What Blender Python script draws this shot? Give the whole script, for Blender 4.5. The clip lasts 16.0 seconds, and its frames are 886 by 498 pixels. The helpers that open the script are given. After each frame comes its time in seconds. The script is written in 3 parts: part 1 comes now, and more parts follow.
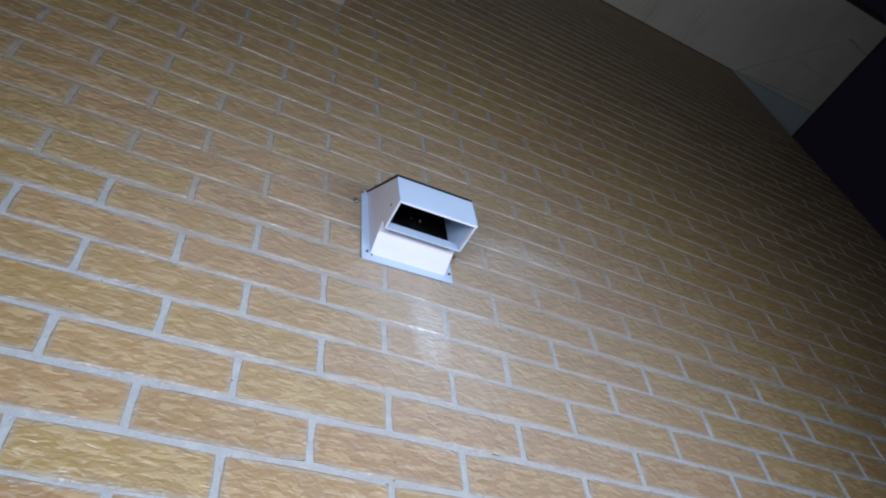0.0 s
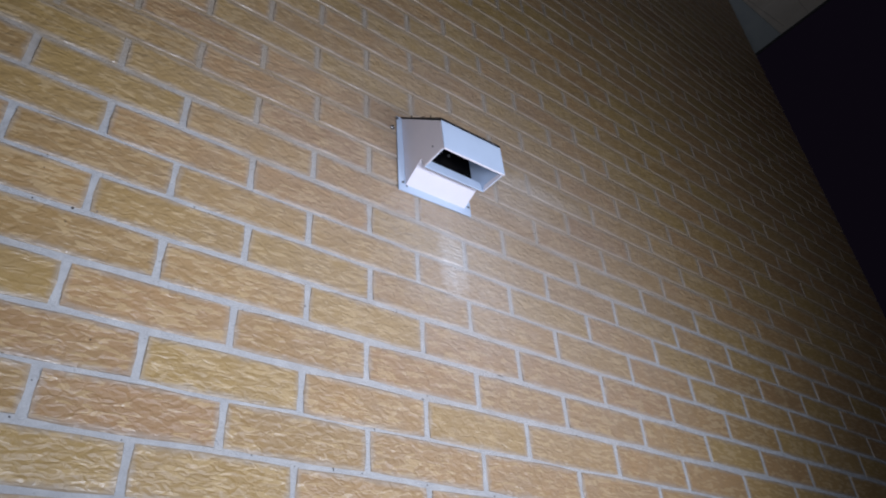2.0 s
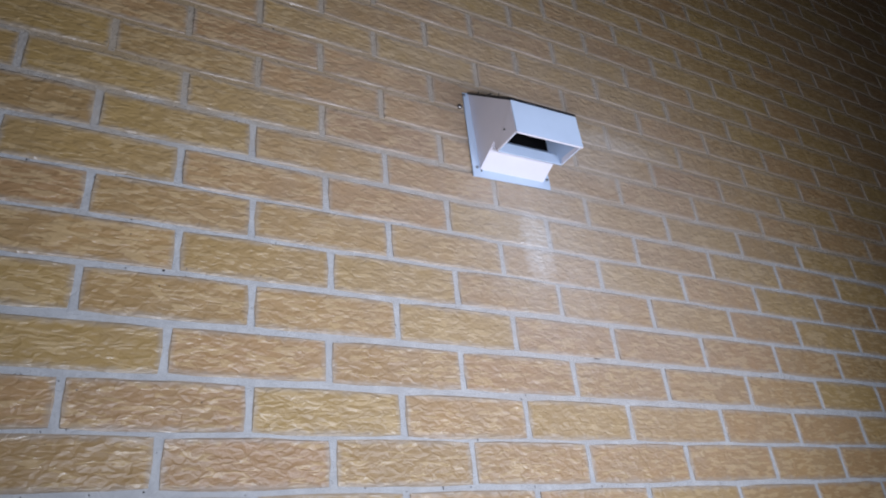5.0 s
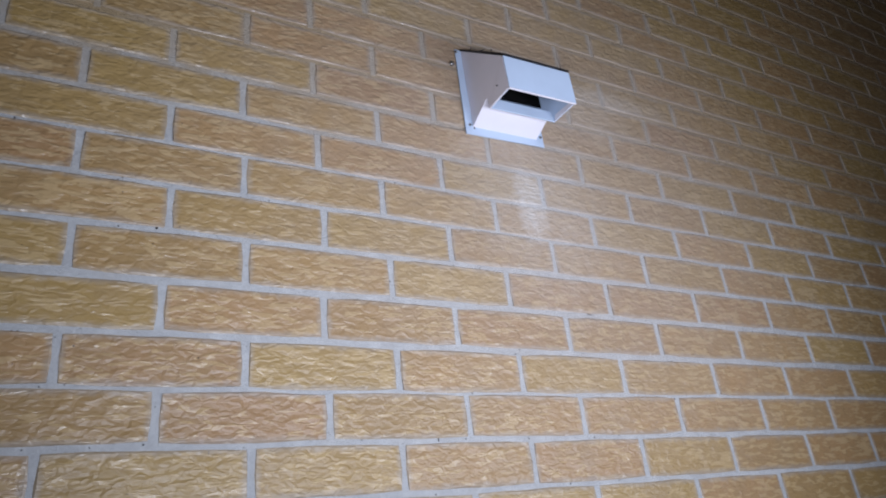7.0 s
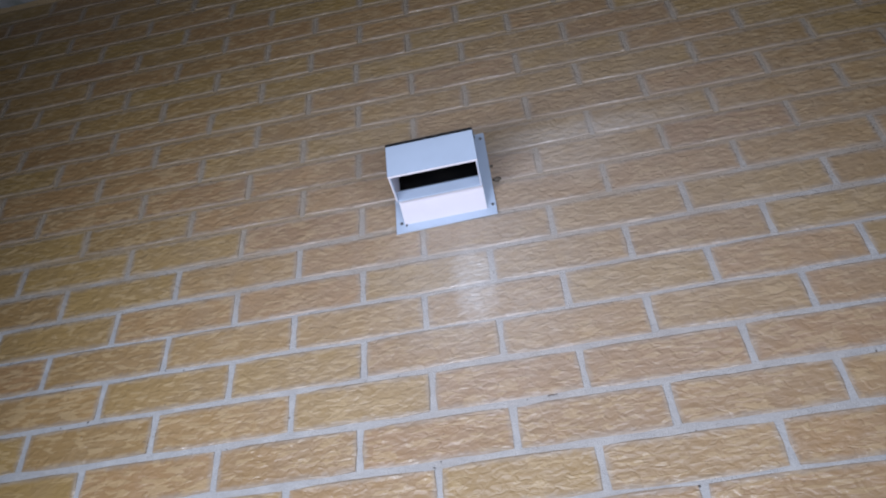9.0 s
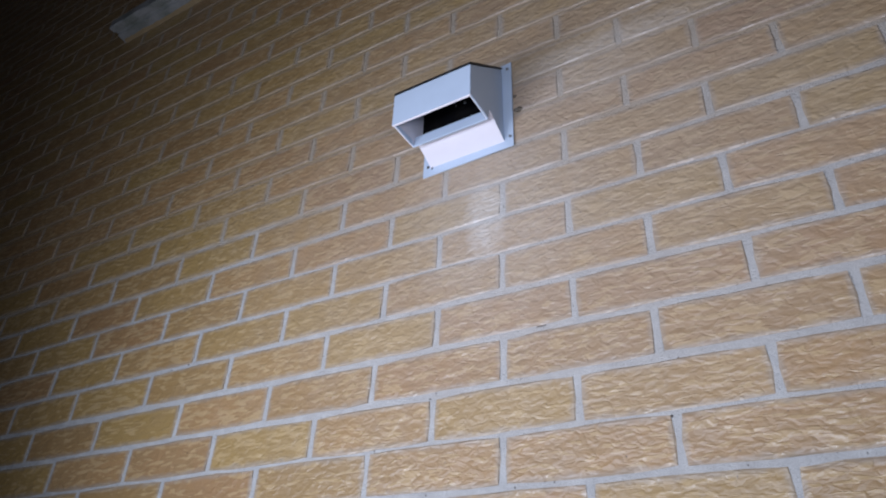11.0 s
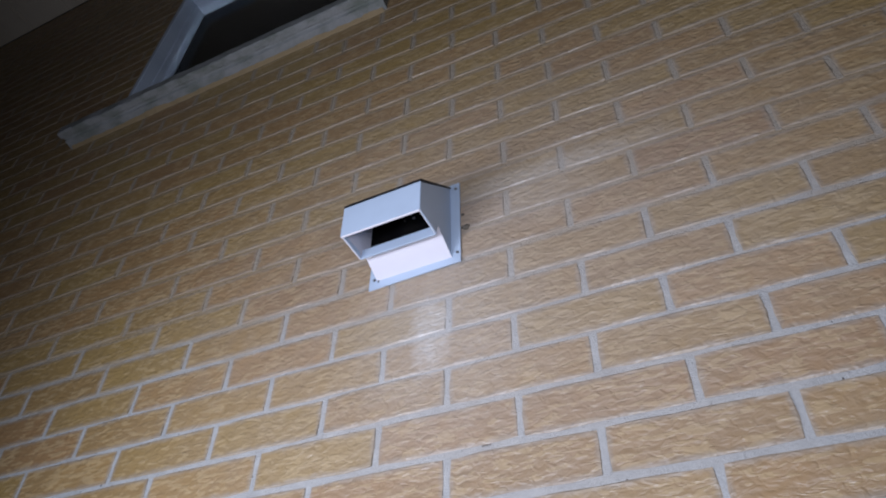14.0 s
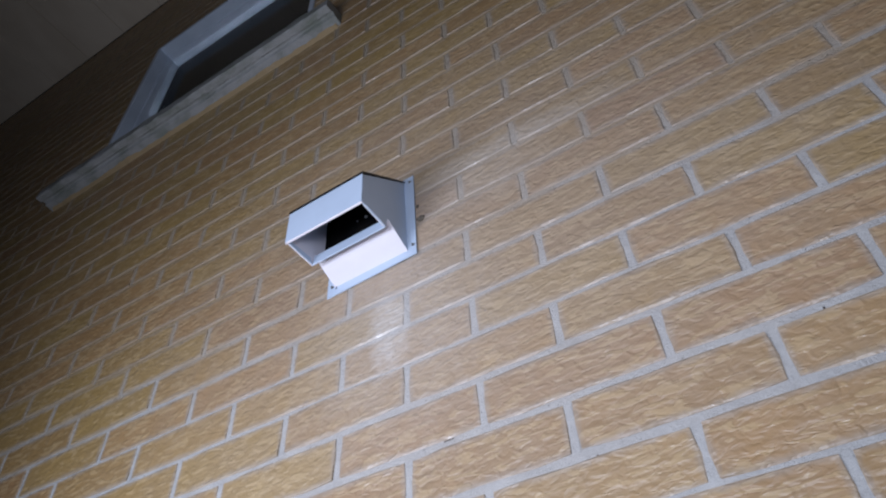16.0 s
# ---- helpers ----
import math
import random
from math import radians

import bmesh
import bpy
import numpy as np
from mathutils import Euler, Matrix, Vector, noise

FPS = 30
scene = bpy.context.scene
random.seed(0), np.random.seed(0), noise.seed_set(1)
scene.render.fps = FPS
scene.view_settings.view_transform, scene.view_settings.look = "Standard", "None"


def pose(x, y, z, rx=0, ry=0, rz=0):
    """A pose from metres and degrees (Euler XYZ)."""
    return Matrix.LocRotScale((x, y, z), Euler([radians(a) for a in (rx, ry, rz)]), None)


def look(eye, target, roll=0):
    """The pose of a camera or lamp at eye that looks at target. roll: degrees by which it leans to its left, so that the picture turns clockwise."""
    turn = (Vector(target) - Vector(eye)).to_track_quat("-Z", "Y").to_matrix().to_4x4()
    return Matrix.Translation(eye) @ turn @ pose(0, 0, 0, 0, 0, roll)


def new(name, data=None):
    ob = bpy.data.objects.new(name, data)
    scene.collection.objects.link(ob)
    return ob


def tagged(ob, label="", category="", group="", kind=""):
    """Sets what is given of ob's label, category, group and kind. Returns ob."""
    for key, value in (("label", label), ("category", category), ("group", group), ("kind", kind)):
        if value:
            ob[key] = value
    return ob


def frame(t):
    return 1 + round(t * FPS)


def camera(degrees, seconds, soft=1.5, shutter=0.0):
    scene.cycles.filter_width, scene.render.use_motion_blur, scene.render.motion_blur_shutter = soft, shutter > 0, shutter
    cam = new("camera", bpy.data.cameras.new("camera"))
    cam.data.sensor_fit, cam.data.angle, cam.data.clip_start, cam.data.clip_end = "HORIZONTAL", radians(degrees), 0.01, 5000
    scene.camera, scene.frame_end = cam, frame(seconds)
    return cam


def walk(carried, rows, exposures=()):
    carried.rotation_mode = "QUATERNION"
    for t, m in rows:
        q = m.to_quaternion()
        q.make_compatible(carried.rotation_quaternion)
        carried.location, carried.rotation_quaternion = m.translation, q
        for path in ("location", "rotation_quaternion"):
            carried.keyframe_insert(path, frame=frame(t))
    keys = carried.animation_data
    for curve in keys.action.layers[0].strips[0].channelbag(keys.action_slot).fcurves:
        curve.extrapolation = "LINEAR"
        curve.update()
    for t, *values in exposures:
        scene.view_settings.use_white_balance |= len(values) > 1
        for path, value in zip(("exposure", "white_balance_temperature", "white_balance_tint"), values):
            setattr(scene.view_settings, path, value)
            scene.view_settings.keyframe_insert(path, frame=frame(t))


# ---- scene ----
cam = camera(65.84, 16.0, soft=2.0, shutter=0.15)
# seconds, eye in metres, turn in degrees
ROWS = [
    (0.0, 0.2072, -0.7328, 1.6228, 138.97, 5.24, -27.45),
    (0.5, 0.1487, -0.7328, 1.6132, 138.71, 4.62, -30.69),
    (1.0, 0.0319, -0.7143, 1.6088, 137.54, 6.43, -36.08),
    (1.5, -0.0378, -0.7866, 1.6122, 130.30, 5.08, -35.80),
    (2.0, -0.0681, -0.8338, 1.6595, 125.03, 3.55, -37.08),
    (2.5, -0.1063, -0.8627, 1.8178, 115.58, 4.67, -39.01),
    (3.0, -0.1020, -0.9043, 1.8421, 119.34, 5.14, -36.17),
    (3.5, -0.0817, -0.8897, 1.8284, 121.08, 4.23, -27.81),
    (4.0, -0.0782, -0.8773, 1.8297, 120.44, 4.70, -27.48),
    (4.5, -0.0917, -0.8803, 1.8229, 119.17, 5.06, -28.32),
    (5.0, -0.0995, -0.8949, 1.8203, 117.10, 5.39, -28.21),
    (7.3, -0.0937, -0.8910, 1.8030, 114.31, 6.27, -28.05),
    (7.5, -0.0563, -0.8995, 1.8019, 116.69, 6.45, -25.84),
    (7.7, 0.0113, -0.9120, 1.7709, 121.40, 6.21, -22.60),
    (7.9, 0.1488, -0.9557, 1.7604, 125.10, 2.30, -17.85),
    (8.0, 0.2237, -0.9715, 1.7719, 125.40, 2.10, -15.50),
    (8.2, 0.3471, -0.9767, 1.7690, 126.35, 3.97, -10.29),
    (10.3, 1.0150, -0.8142, 1.7346, 124.69, -6.03, 30.01),
    (10.5, 1.0340, -0.8244, 1.7300, 124.29, -6.44, 30.16),
    (11.0, 1.0675, -0.8144, 1.7411, 122.67, -2.39, 30.10),
    (11.5, 1.0571, -0.7900, 1.7395, 120.37, -2.10, 29.03),
    (12.0, 1.0359, -0.8108, 1.7476, 120.10, -1.11, 27.59),
    (12.5, 1.0373, -0.8063, 1.7483, 129.30, -1.84, 24.54),
    (13.0, 1.0375, -0.7986, 1.7415, 132.88, -1.25, 25.46),
    (13.5, 1.0500, -0.8125, 1.7436, 133.26, -0.85, 25.80),
    (14.0, 1.0522, -0.8011, 1.7335, 133.19, -0.92, 25.06),
    (14.5, 1.0666, -0.7934, 1.7322, 132.32, -0.14, 24.57),
    (15.0, 1.0600, -0.7640, 1.7184, 130.31, 1.54, 25.68),
    (15.5, 1.0041, -0.7203, 1.7135, 131.72, 2.93, 25.50),
    (16.0, 1.1049, -0.6527, 1.7335, 136.21, 2.79, 31.73),
]
walk(cam, [(t, pose(x, y, z, rx, ry, rz)) for t, x, y, z, rx, ry, rz in ROWS],
     exposures=[(0.0, 0.08, 6130, 5), (0.5, 0.06, 6300, 9), (1.0, 0.03, 6500, 10), (5.0, 0.05, 6500, 10), (8.2, -0.05, 6500, 10), (10.3, -0.10, 6500, 10),
                (14.5, -0.09, 6500, 10), (16.0, 0.0, 6500, 10)])

# ---- light: a night sky, and two wide still lamps that stand in for the moving white torch ----
world = bpy.data.worlds.new("night_sky")
scene.world = world
world.use_nodes = True
sky = world.node_tree.nodes["Background"]
sky.inputs["Color"].default_value = (0.50, 0.36, 0.72, 1)
sky.inputs["Strength"].default_value = 0.006


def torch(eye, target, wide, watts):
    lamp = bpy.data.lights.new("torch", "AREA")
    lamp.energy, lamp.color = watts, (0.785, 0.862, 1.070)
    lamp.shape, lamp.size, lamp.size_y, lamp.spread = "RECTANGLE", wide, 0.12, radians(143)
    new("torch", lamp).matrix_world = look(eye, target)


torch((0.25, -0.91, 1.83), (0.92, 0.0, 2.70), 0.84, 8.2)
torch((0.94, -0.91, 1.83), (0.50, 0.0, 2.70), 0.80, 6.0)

# ---- sizes ----
PITCH, COURSE, JOINT = 0.225, 0.0713, 0.0073
BRICK_L, BRICK_H = PITCH - JOINT, COURSE - JOINT
Z_REF = 2.1375                       # middle of one course
COURSES_BELOW = 29
WALL_L, WALL_R, WALL_TOP = -4.5, 2.985, 5.33
WIN_L, WIN_R, WIN_B, WIN_T = -0.628, 0.335, 3.607, 4.603
EAVE, VERGE = 0.625, 3.70
VENT = dict(x0=0.519, x1=0.698, z0=2.520, z1=2.727, h0=0.533, h1=0.680)


# ---- helpers of this scene ----
def part(name, bm, material, parent=None, label="", smooth=False):
    me = bpy.data.meshes.new(name)
    bm.to_mesh(me)
    bm.free()
    for f in me.polygons:
        f.use_smooth = smooth
    me.materials.append(material)
    ob = new(name, me)
    if parent is not None:
        ob.parent = parent
    if label:
        ob["label"] = label
    return ob


def add_box(bm, x0, x1, y0, y1, z0, z1, bevel=0.0, segments=2):
    vs = [bm.verts.new(p) for p in ((x0, y0, z0), (x1, y0, z0), (x1, y1, z0), (x0, y1, z0),
                                    (x0, y0, z1), (x1, y0, z1), (x1, y1, z1), (x0, y1, z1))]
    fs = [bm.faces.new([vs[i] for i in q]) for q in
          ((3, 2, 1, 0), (4, 5, 6, 7), (0, 1, 5, 4), (1, 2, 6, 5), (2, 3, 7, 6), (3, 0, 4, 7))]
    if bevel:
        es = list({e for f in fs for e in f.edges})
        bmesh.ops.bevel(bm, geom=es, offset=bevel, segments=segments, affect="EDGES", profile=0.6)


def box(x0, x1, y0, y1, z0, z1, bevel=0.0, segments=2):
    bm = bmesh.new()
    add_box(bm, x0, x1, y0, y1, z0, z1, bevel, segments)
    return bm


def add_plate(bm, outline, axis, a, b):
    """A flat plate: its outline in the two axes left over from axis, from a to b along it."""
    def put(p, d):
        p = list(p)
        p.insert("xyz".index(axis), d)
        return bm.verts.new(p)
    lo, hi = [put(p, a) for p in outline], [put(p, b) for p in outline]
    n = len(outline)
    fs = [bm.faces.new(lo), bm.faces.new(hi[::-1])]
    for i in range(n):
        fs.append(bm.faces.new((lo[i], hi[i], hi[(i + 1) % n], lo[(i + 1) % n])))
    bmesh.ops.recalc_face_normals(bm, faces=fs)


def plate(outline, axis, a, b, bevel=0.0):
    bm = bmesh.new()
    add_plate(bm, outline, axis, a, b)
    if bevel:
        bmesh.ops.bevel(bm, geom=list(bm.edges), offset=bevel, segments=2, affect="EDGES", profile=0.6)
    return bm


# ---- materials ----
class Nodes:
    def __init__(self, name):
        self.mat = bpy.data.materials.new(name)
        self.mat.use_nodes = True
        self.tree = self.mat.node_tree
        self.bsdf = self.tree.nodes["Principled BSDF"]

    def add(self, kind, **values):
        n = self.tree.nodes.new(kind)
        for k, v in values.items():
            n.inputs[k.replace("_", " ")].default_value = v
        return n

    def link(self, a, b):
        self.tree.links.new(a, b)

    def maths(self, op, a, b=0.0, c=0.0):
        n = self.tree.nodes.new("ShaderNodeMath")
        n.operation = op
        for i, v in enumerate((a, b, c)):
            if isinstance(v, (int, float)):
                n.inputs[i].default_value = v
            else:
                self.link(v, n.inputs[i])
        return n.outputs[0]

    def ramp(self, value, lo, hi):
        n = self.tree.nodes.new("ShaderNodeMapRange")
        n.interpolation_type = "SMOOTHSTEP"
        n.inputs["From Min"].default_value, n.inputs["From Max"].default_value = lo, hi
        self.link(value, n.inputs["Value"])
        return n.outputs["Result"]

    def mix(self, fac, a, b):
        n = self.tree.nodes.new("ShaderNodeMix")
        n.data_type = "RGBA"
        for socket, v in ((n.inputs[0], fac), (n.inputs[6], a), (n.inputs[7], b)):
            if isinstance(v, tuple):
                socket.default_value = (*v, 1)
            elif isinstance(v, (int, float)):
                socket.default_value = v
            else:
                self.link(v, socket)
        return n.outputs[2]

    def noise(self, vector, scale, detail=3.0, rough=0.55, stretch=None, distort=0.0):
        if stretch:
            m = self.tree.nodes.new("ShaderNodeMapping")
            m.inputs["Scale"].default_value = stretch
            self.link(vector, m.inputs["Vector"])
            vector = m.outputs[0]
        n = self.add("ShaderNodeTexNoise", Scale=scale, Detail=detail, Roughness=rough, Distortion=distort)
        self.link(vector, n.inputs["Vector"])
        return n.outputs["Fac"]

    def bump(self, height, strength, distance):
        n = self.add("ShaderNodeBump", Strength=strength, Distance=distance)
        self.link(height, n.inputs["Height"])
        self.link(n.outputs[0], self.bsdf.inputs["Normal"])


def wall_patches(m):
    """The whitish, slightly shiny patch below the hood, the streaks beside it and a wide mauve area, by place on the
    wall.
    """
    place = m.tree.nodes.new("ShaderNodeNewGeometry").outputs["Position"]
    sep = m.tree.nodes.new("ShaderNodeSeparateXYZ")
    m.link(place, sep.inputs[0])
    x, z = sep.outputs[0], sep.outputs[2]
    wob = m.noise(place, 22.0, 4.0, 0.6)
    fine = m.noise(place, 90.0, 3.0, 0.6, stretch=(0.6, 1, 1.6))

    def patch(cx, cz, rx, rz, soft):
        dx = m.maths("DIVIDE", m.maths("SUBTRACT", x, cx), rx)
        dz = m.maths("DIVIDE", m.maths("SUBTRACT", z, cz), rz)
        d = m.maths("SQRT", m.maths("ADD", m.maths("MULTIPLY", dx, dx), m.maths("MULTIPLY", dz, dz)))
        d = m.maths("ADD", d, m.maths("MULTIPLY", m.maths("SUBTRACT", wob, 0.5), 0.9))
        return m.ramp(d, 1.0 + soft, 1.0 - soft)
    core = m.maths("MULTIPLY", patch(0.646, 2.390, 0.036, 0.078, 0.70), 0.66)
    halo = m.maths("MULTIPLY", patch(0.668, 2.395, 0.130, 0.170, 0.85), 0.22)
    streak = m.maths("MULTIPLY", patch(0.860, 2.690, 0.170, 0.026, 0.8), 0.34)
    streak2 = m.maths("MULTIPLY", patch(0.800, 2.630, 0.120, 0.060, 0.85), 0.20)
    mauve = m.maths("MULTIPLY", patch(0.80, 2.54, 0.56, 0.48, 0.85), 0.55)
    s = m.maths("MAXIMUM", m.maths("MAXIMUM", core, halo), m.maths("MAXIMUM", streak, streak2))
    return m.maths("MULTIPLY", s, m.maths("ADD", m.maths("MULTIPLY", m.ramp(fine, 0.36, 0.66), 0.50), 0.58)), mauve


def brick_material():
    m = Nodes("tan_rustic_brick")
    coord = m.tree.nodes.new("ShaderNodeTexCoord").outputs["Object"]
    rnd = m.maths("ADD", m.tree.nodes.new("ShaderNodeObjectInfo").outputs["Random"],
                  m.tree.nodes.new("ShaderNodeNewGeometry").outputs["Random Per Island"])
    shift = m.tree.nodes.new("ShaderNodeCombineXYZ")
    m.link(m.maths("MULTIPLY", rnd, 57.0), shift.inputs[0])
    m.link(m.maths("MULTIPLY", rnd, 31.0), shift.inputs[1])
    m.link(m.maths("MULTIPLY", rnd, 83.0), shift.inputs[2])
    add = m.tree.nodes.new("ShaderNodeVectorMath")
    m.link(coord, add.inputs[0])
    m.link(shift.outputs[0], add.inputs[1])
    v = add.outputs[0]
    wave = m.noise(v, 30.0, 2.0, 0.5, stretch=(1.0, 0.6, 3.4), distort=0.7)        # wavy drawn relief
    ridge = m.noise(v, 34.0, 1.6, 0.45, stretch=(1.0, 0.6, 4.4), distort=0.6)      # short cream dashes: raised ridges whose glint is partly put into the colour
    cover = m.noise(v, 17.0, 2.0, 0.5)
    cloud = m.noise(v, 11.0, 3.0, 0.6)
    grain = m.noise(v, 420.0, 3.0, 0.7)
    hue = m.maths("FRACT", m.maths("MULTIPLY", rnd, 7.31))
    tone = m.maths("FRACT", m.maths("MULTIPLY", rnd, 13.7))
    amount = m.maths("FRACT", m.maths("MULTIPLY", rnd, 23.9))
    body = m.mix(m.ramp(hue, 0.15, 0.85), (0.398, 0.261, 0.094), (0.410, 0.246, 0.108))
    body = m.mix(m.maths("MULTIPLY", m.ramp(tone, 0.60, 1.0), 0.42), body, (0.318, 0.180, 0.088))
    body = m.mix(m.maths("MULTIPLY", m.ramp(cloud, 0.42, 0.72), 0.40), body, (0.345, 0.232, 0.112))
    body = m.mix(m.maths("MULTIPLY", m.ramp(wave, 0.50, 0.34), 0.15), body, (0.262, 0.168, 0.080))
    dash = m.ramp(m.maths("MULTIPLY_ADD", cover, 0.30, m.maths("MULTIPLY_ADD", amount, 0.05, ridge)), 0.705, 0.765)
    c = m.mix(m.maths("MULTIPLY", dash, 0.41), body, (0.660, 0.485, 0.262))
    c = m.mix(m.maths("MULTIPLY", m.ramp(grain, 0.45, 0.75), 0.13), c, (0.210, 0.150, 0.095))
    pits = m.ramp(m.noise(v, 130.0, 1.0, 0.4), 0.800, 0.825)
    c = m.mix(m.maths("MULTIPLY", pits, 0.8), c, (0.035, 0.025, 0.018))
    uv = m.tree.nodes.new("ShaderNodeSeparateXYZ")
    m.link(m.tree.nodes.new("ShaderNodeTexCoord").outputs["UV"], uv.inputs[0])
    du = m.maths("MULTIPLY", m.maths("MINIMUM", uv.outputs[0], m.maths("SUBTRACT", 1.0, uv.outputs[0])), BRICK_L)
    dv = m.maths("MULTIPLY", m.maths("MINIMUM", uv.outputs[1], m.maths("SUBTRACT", 1.0, uv.outputs[1])), BRICK_H)
    edge = m.maths("ADD", m.maths("MINIMUM", du, dv), m.maths("MULTIPLY", m.maths("SUBTRACT", m.noise(v, 60.0, 3.0, 0.6), 0.5), 0.014))
    c = m.mix(m.maths("MULTIPLY", m.ramp(edge, 0.0105, 0.0005), 0.58), c, (0.370, 0.325, 0.275))
    white_share, mauve = wall_patches(m)
    c = m.mix(mauve, c, (0.375, 0.298, 0.250))
    c = m.mix(white_share, c, (0.68, 0.64, 0.60))
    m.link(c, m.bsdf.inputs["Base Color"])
    rough = m.maths("SUBTRACT", m.maths("MULTIPLY_ADD", grain, 0.24, 0.31), m.maths("MULTIPLY_ADD", white_share, 0.24, m.maths("MULTIPLY", dash, 0.10)))
    m.link(rough, m.bsdf.inputs["Roughness"])
    m.bsdf.inputs["Specular IOR Level"].default_value = 0.7
    lumps = m.noise(v, 68.0, 1.6, 0.50, stretch=(1.0, 1.0, 1.6), distort=0.6)
    h = m.maths("ADD", m.maths("MULTIPLY", wave, 0.30), m.maths("MULTIPLY", lumps, 0.95))
    h = m.maths("ADD", h, m.maths("ADD", m.maths("MULTIPLY", dash, 0.10), m.maths("MULTIPLY", grain, 0.06)))
    m.bump(h, 0.54, 0.0062)
    return m.mat


def mortar_material(name, browned):
    """Grey mortar, darker and browner towards the eaves: wholly (1) or less, as in the upright joints."""
    m = Nodes(name)
    place = m.tree.nodes.new("ShaderNodeNewGeometry").outputs["Position"]
    sand = m.noise(place, 340.0, 4.0, 0.75)
    blot = m.noise(place, 28.0, 4.0, 0.6)
    c = m.mix(m.ramp(blot, 0.35, 0.7), (0.456, 0.458, 0.452), (0.552, 0.552, 0.538))
    c = m.mix(m.maths("MULTIPLY", m.ramp(sand, 0.45, 0.75), 0.35), c, (0.30, 0.295, 0.285))
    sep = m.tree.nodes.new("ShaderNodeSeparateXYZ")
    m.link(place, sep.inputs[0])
    browning = m.maths("ADD", m.maths("MULTIPLY", m.noise(place, 3.2, 4.0, 0.6), 0.6), m.maths("MULTIPLY", m.ramp(sep.outputs[2], 2.25, 2.80), 0.62))
    browning = m.maths("ADD", browning, m.maths("MULTIPLY", m.noise(place, 13.0, 3.0, 0.6), 0.5))
    c = m.mix(m.maths("MULTIPLY", m.ramp(browning, 0.58, 1.10), browned), c, (0.368, 0.258, 0.130))
    pits = m.ramp(m.noise(place, 150.0, 1.0, 0.4), 0.755, 0.785)
    c = m.mix(pits, c, (0.03, 0.028, 0.026))
    white_share, mauve = wall_patches(m)
    c = m.mix(mauve, c, (0.385 + 0.05 * (1 - browned), 0.312 + 0.10 * (1 - browned), 0.258 + 0.13 * (1 - browned)))
    c = m.mix(m.maths("MULTIPLY", white_share, 0.7), c, (0.68, 0.65, 0.62))
    m.link(c, m.bsdf.inputs["Base Color"])
    m.bsdf.inputs["Roughness"].default_value = 0.8
    h = m.maths("ADD", m.maths("MULTIPLY", sand, 0.5), m.maths("SUBTRACT", m.maths("MULTIPLY", blot, 0.8), m.maths("MULTIPLY", pits, 0.8)))
    m.bump(h, 0.9, 0.004)
    return m.mat


def surface(name, colour, other, rough, scale=20.0, bump=0.2, depth=0.001, metal=0.0, fine=300.0, stretch=None, contrast=(0.4, 0.7)):
    m = Nodes(name)
    v = m.tree.nodes.new("ShaderNodeTexCoord").outputs["Object"]
    big, small = m.noise(v, scale, 4.0, 0.6, stretch=stretch), m.noise(v, fine, 2.0, 0.6)
    c = m.mix(m.ramp(big, *contrast), colour, other)
    m.link(c, m.bsdf.inputs["Base Color"])
    m.link(m.maths("MULTIPLY_ADD", small, 0.16, rough - 0.08), m.bsdf.inputs["Roughness"])
    m.bsdf.inputs["Metallic"].default_value = metal
    m.bump(m.maths("ADD", m.maths("MULTIPLY", big, 0.5), m.maths("MULTIPLY", small, 0.5)), bump, depth)
    return m.mat


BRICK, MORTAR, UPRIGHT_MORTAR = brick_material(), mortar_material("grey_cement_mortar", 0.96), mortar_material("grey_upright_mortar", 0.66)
PAINTED = surface("white_coated_sheet", (0.50, 0.588, 0.715), (0.47, 0.552, 0.672), 0.50, 9.0, 0.06, 0.0006)
BLACK = surface("dull_black", (0.010, 0.010, 0.012), (0.016, 0.015, 0.016), 0.6, 30.0)
# lit copy of the coated sheet: brighter torchlight put into its colour
LIT_SHEET = surface("lit_white_sheet", (0.735, 0.695, 0.735), (0.70, 0.665, 0.705), 0.40, 9.0, 0.06, 0.0006)
DUCT = surface("matt_black_metal", (0.003, 0.003, 0.0035), (0.006, 0.0055, 0.005), 0.75, 30.0)
DUCT.node_tree.nodes["Principled BSDF"].inputs["Specular IOR Level"].default_value = 0.02
STEEL = surface("dull_zinc_screw", (0.42, 0.41, 0.40), (0.30, 0.28, 0.26), 0.38, 90.0, metal=1.0)
RUST = surface("brown_plug", (0.10, 0.08, 0.06), (0.20, 0.17, 0.13), 0.7, 160.0, 0.6, 0.002)
SILL = surface("weathered_concrete", (0.33, 0.33, 0.325), (0.190, 0.205, 0.175), 0.85, 13.0, 0.9, 0.006, fine=120.0, stretch=(0.8, 1.2, 1.2), contrast=(0.36, 0.70))
FRAME = surface("white_window_plastic", (0.62, 0.70, 0.80), (0.55, 0.63, 0.73), 0.35, 7.0, 0.05)
SOFFIT = surface("cream_soffit_board", (0.86, 0.755, 0.605), (0.78, 0.675, 0.53), 0.6, 5.0, 0.15, 0.001, stretch=(1, 0.5, 1))
SOFFIT_SIDE = surface("pale_grey_soffit_board", (0.62, 0.645, 0.60), (0.54, 0.57, 0.54), 0.6, 5.0, 0.15, 0.001)
SEAM = surface("dark_gap", (0.08, 0.07, 0.06), (0.06, 0.05, 0.045), 0.8)
CRACK = surface("dusty_board_joint", (0.66, 0.57, 0.45), (0.46, 0.39, 0.31), 0.8, 8.0)
ROOF = surface("dark_roof_felt", (0.05, 0.048, 0.046), (0.07, 0.066, 0.062), 0.85, 12.0)
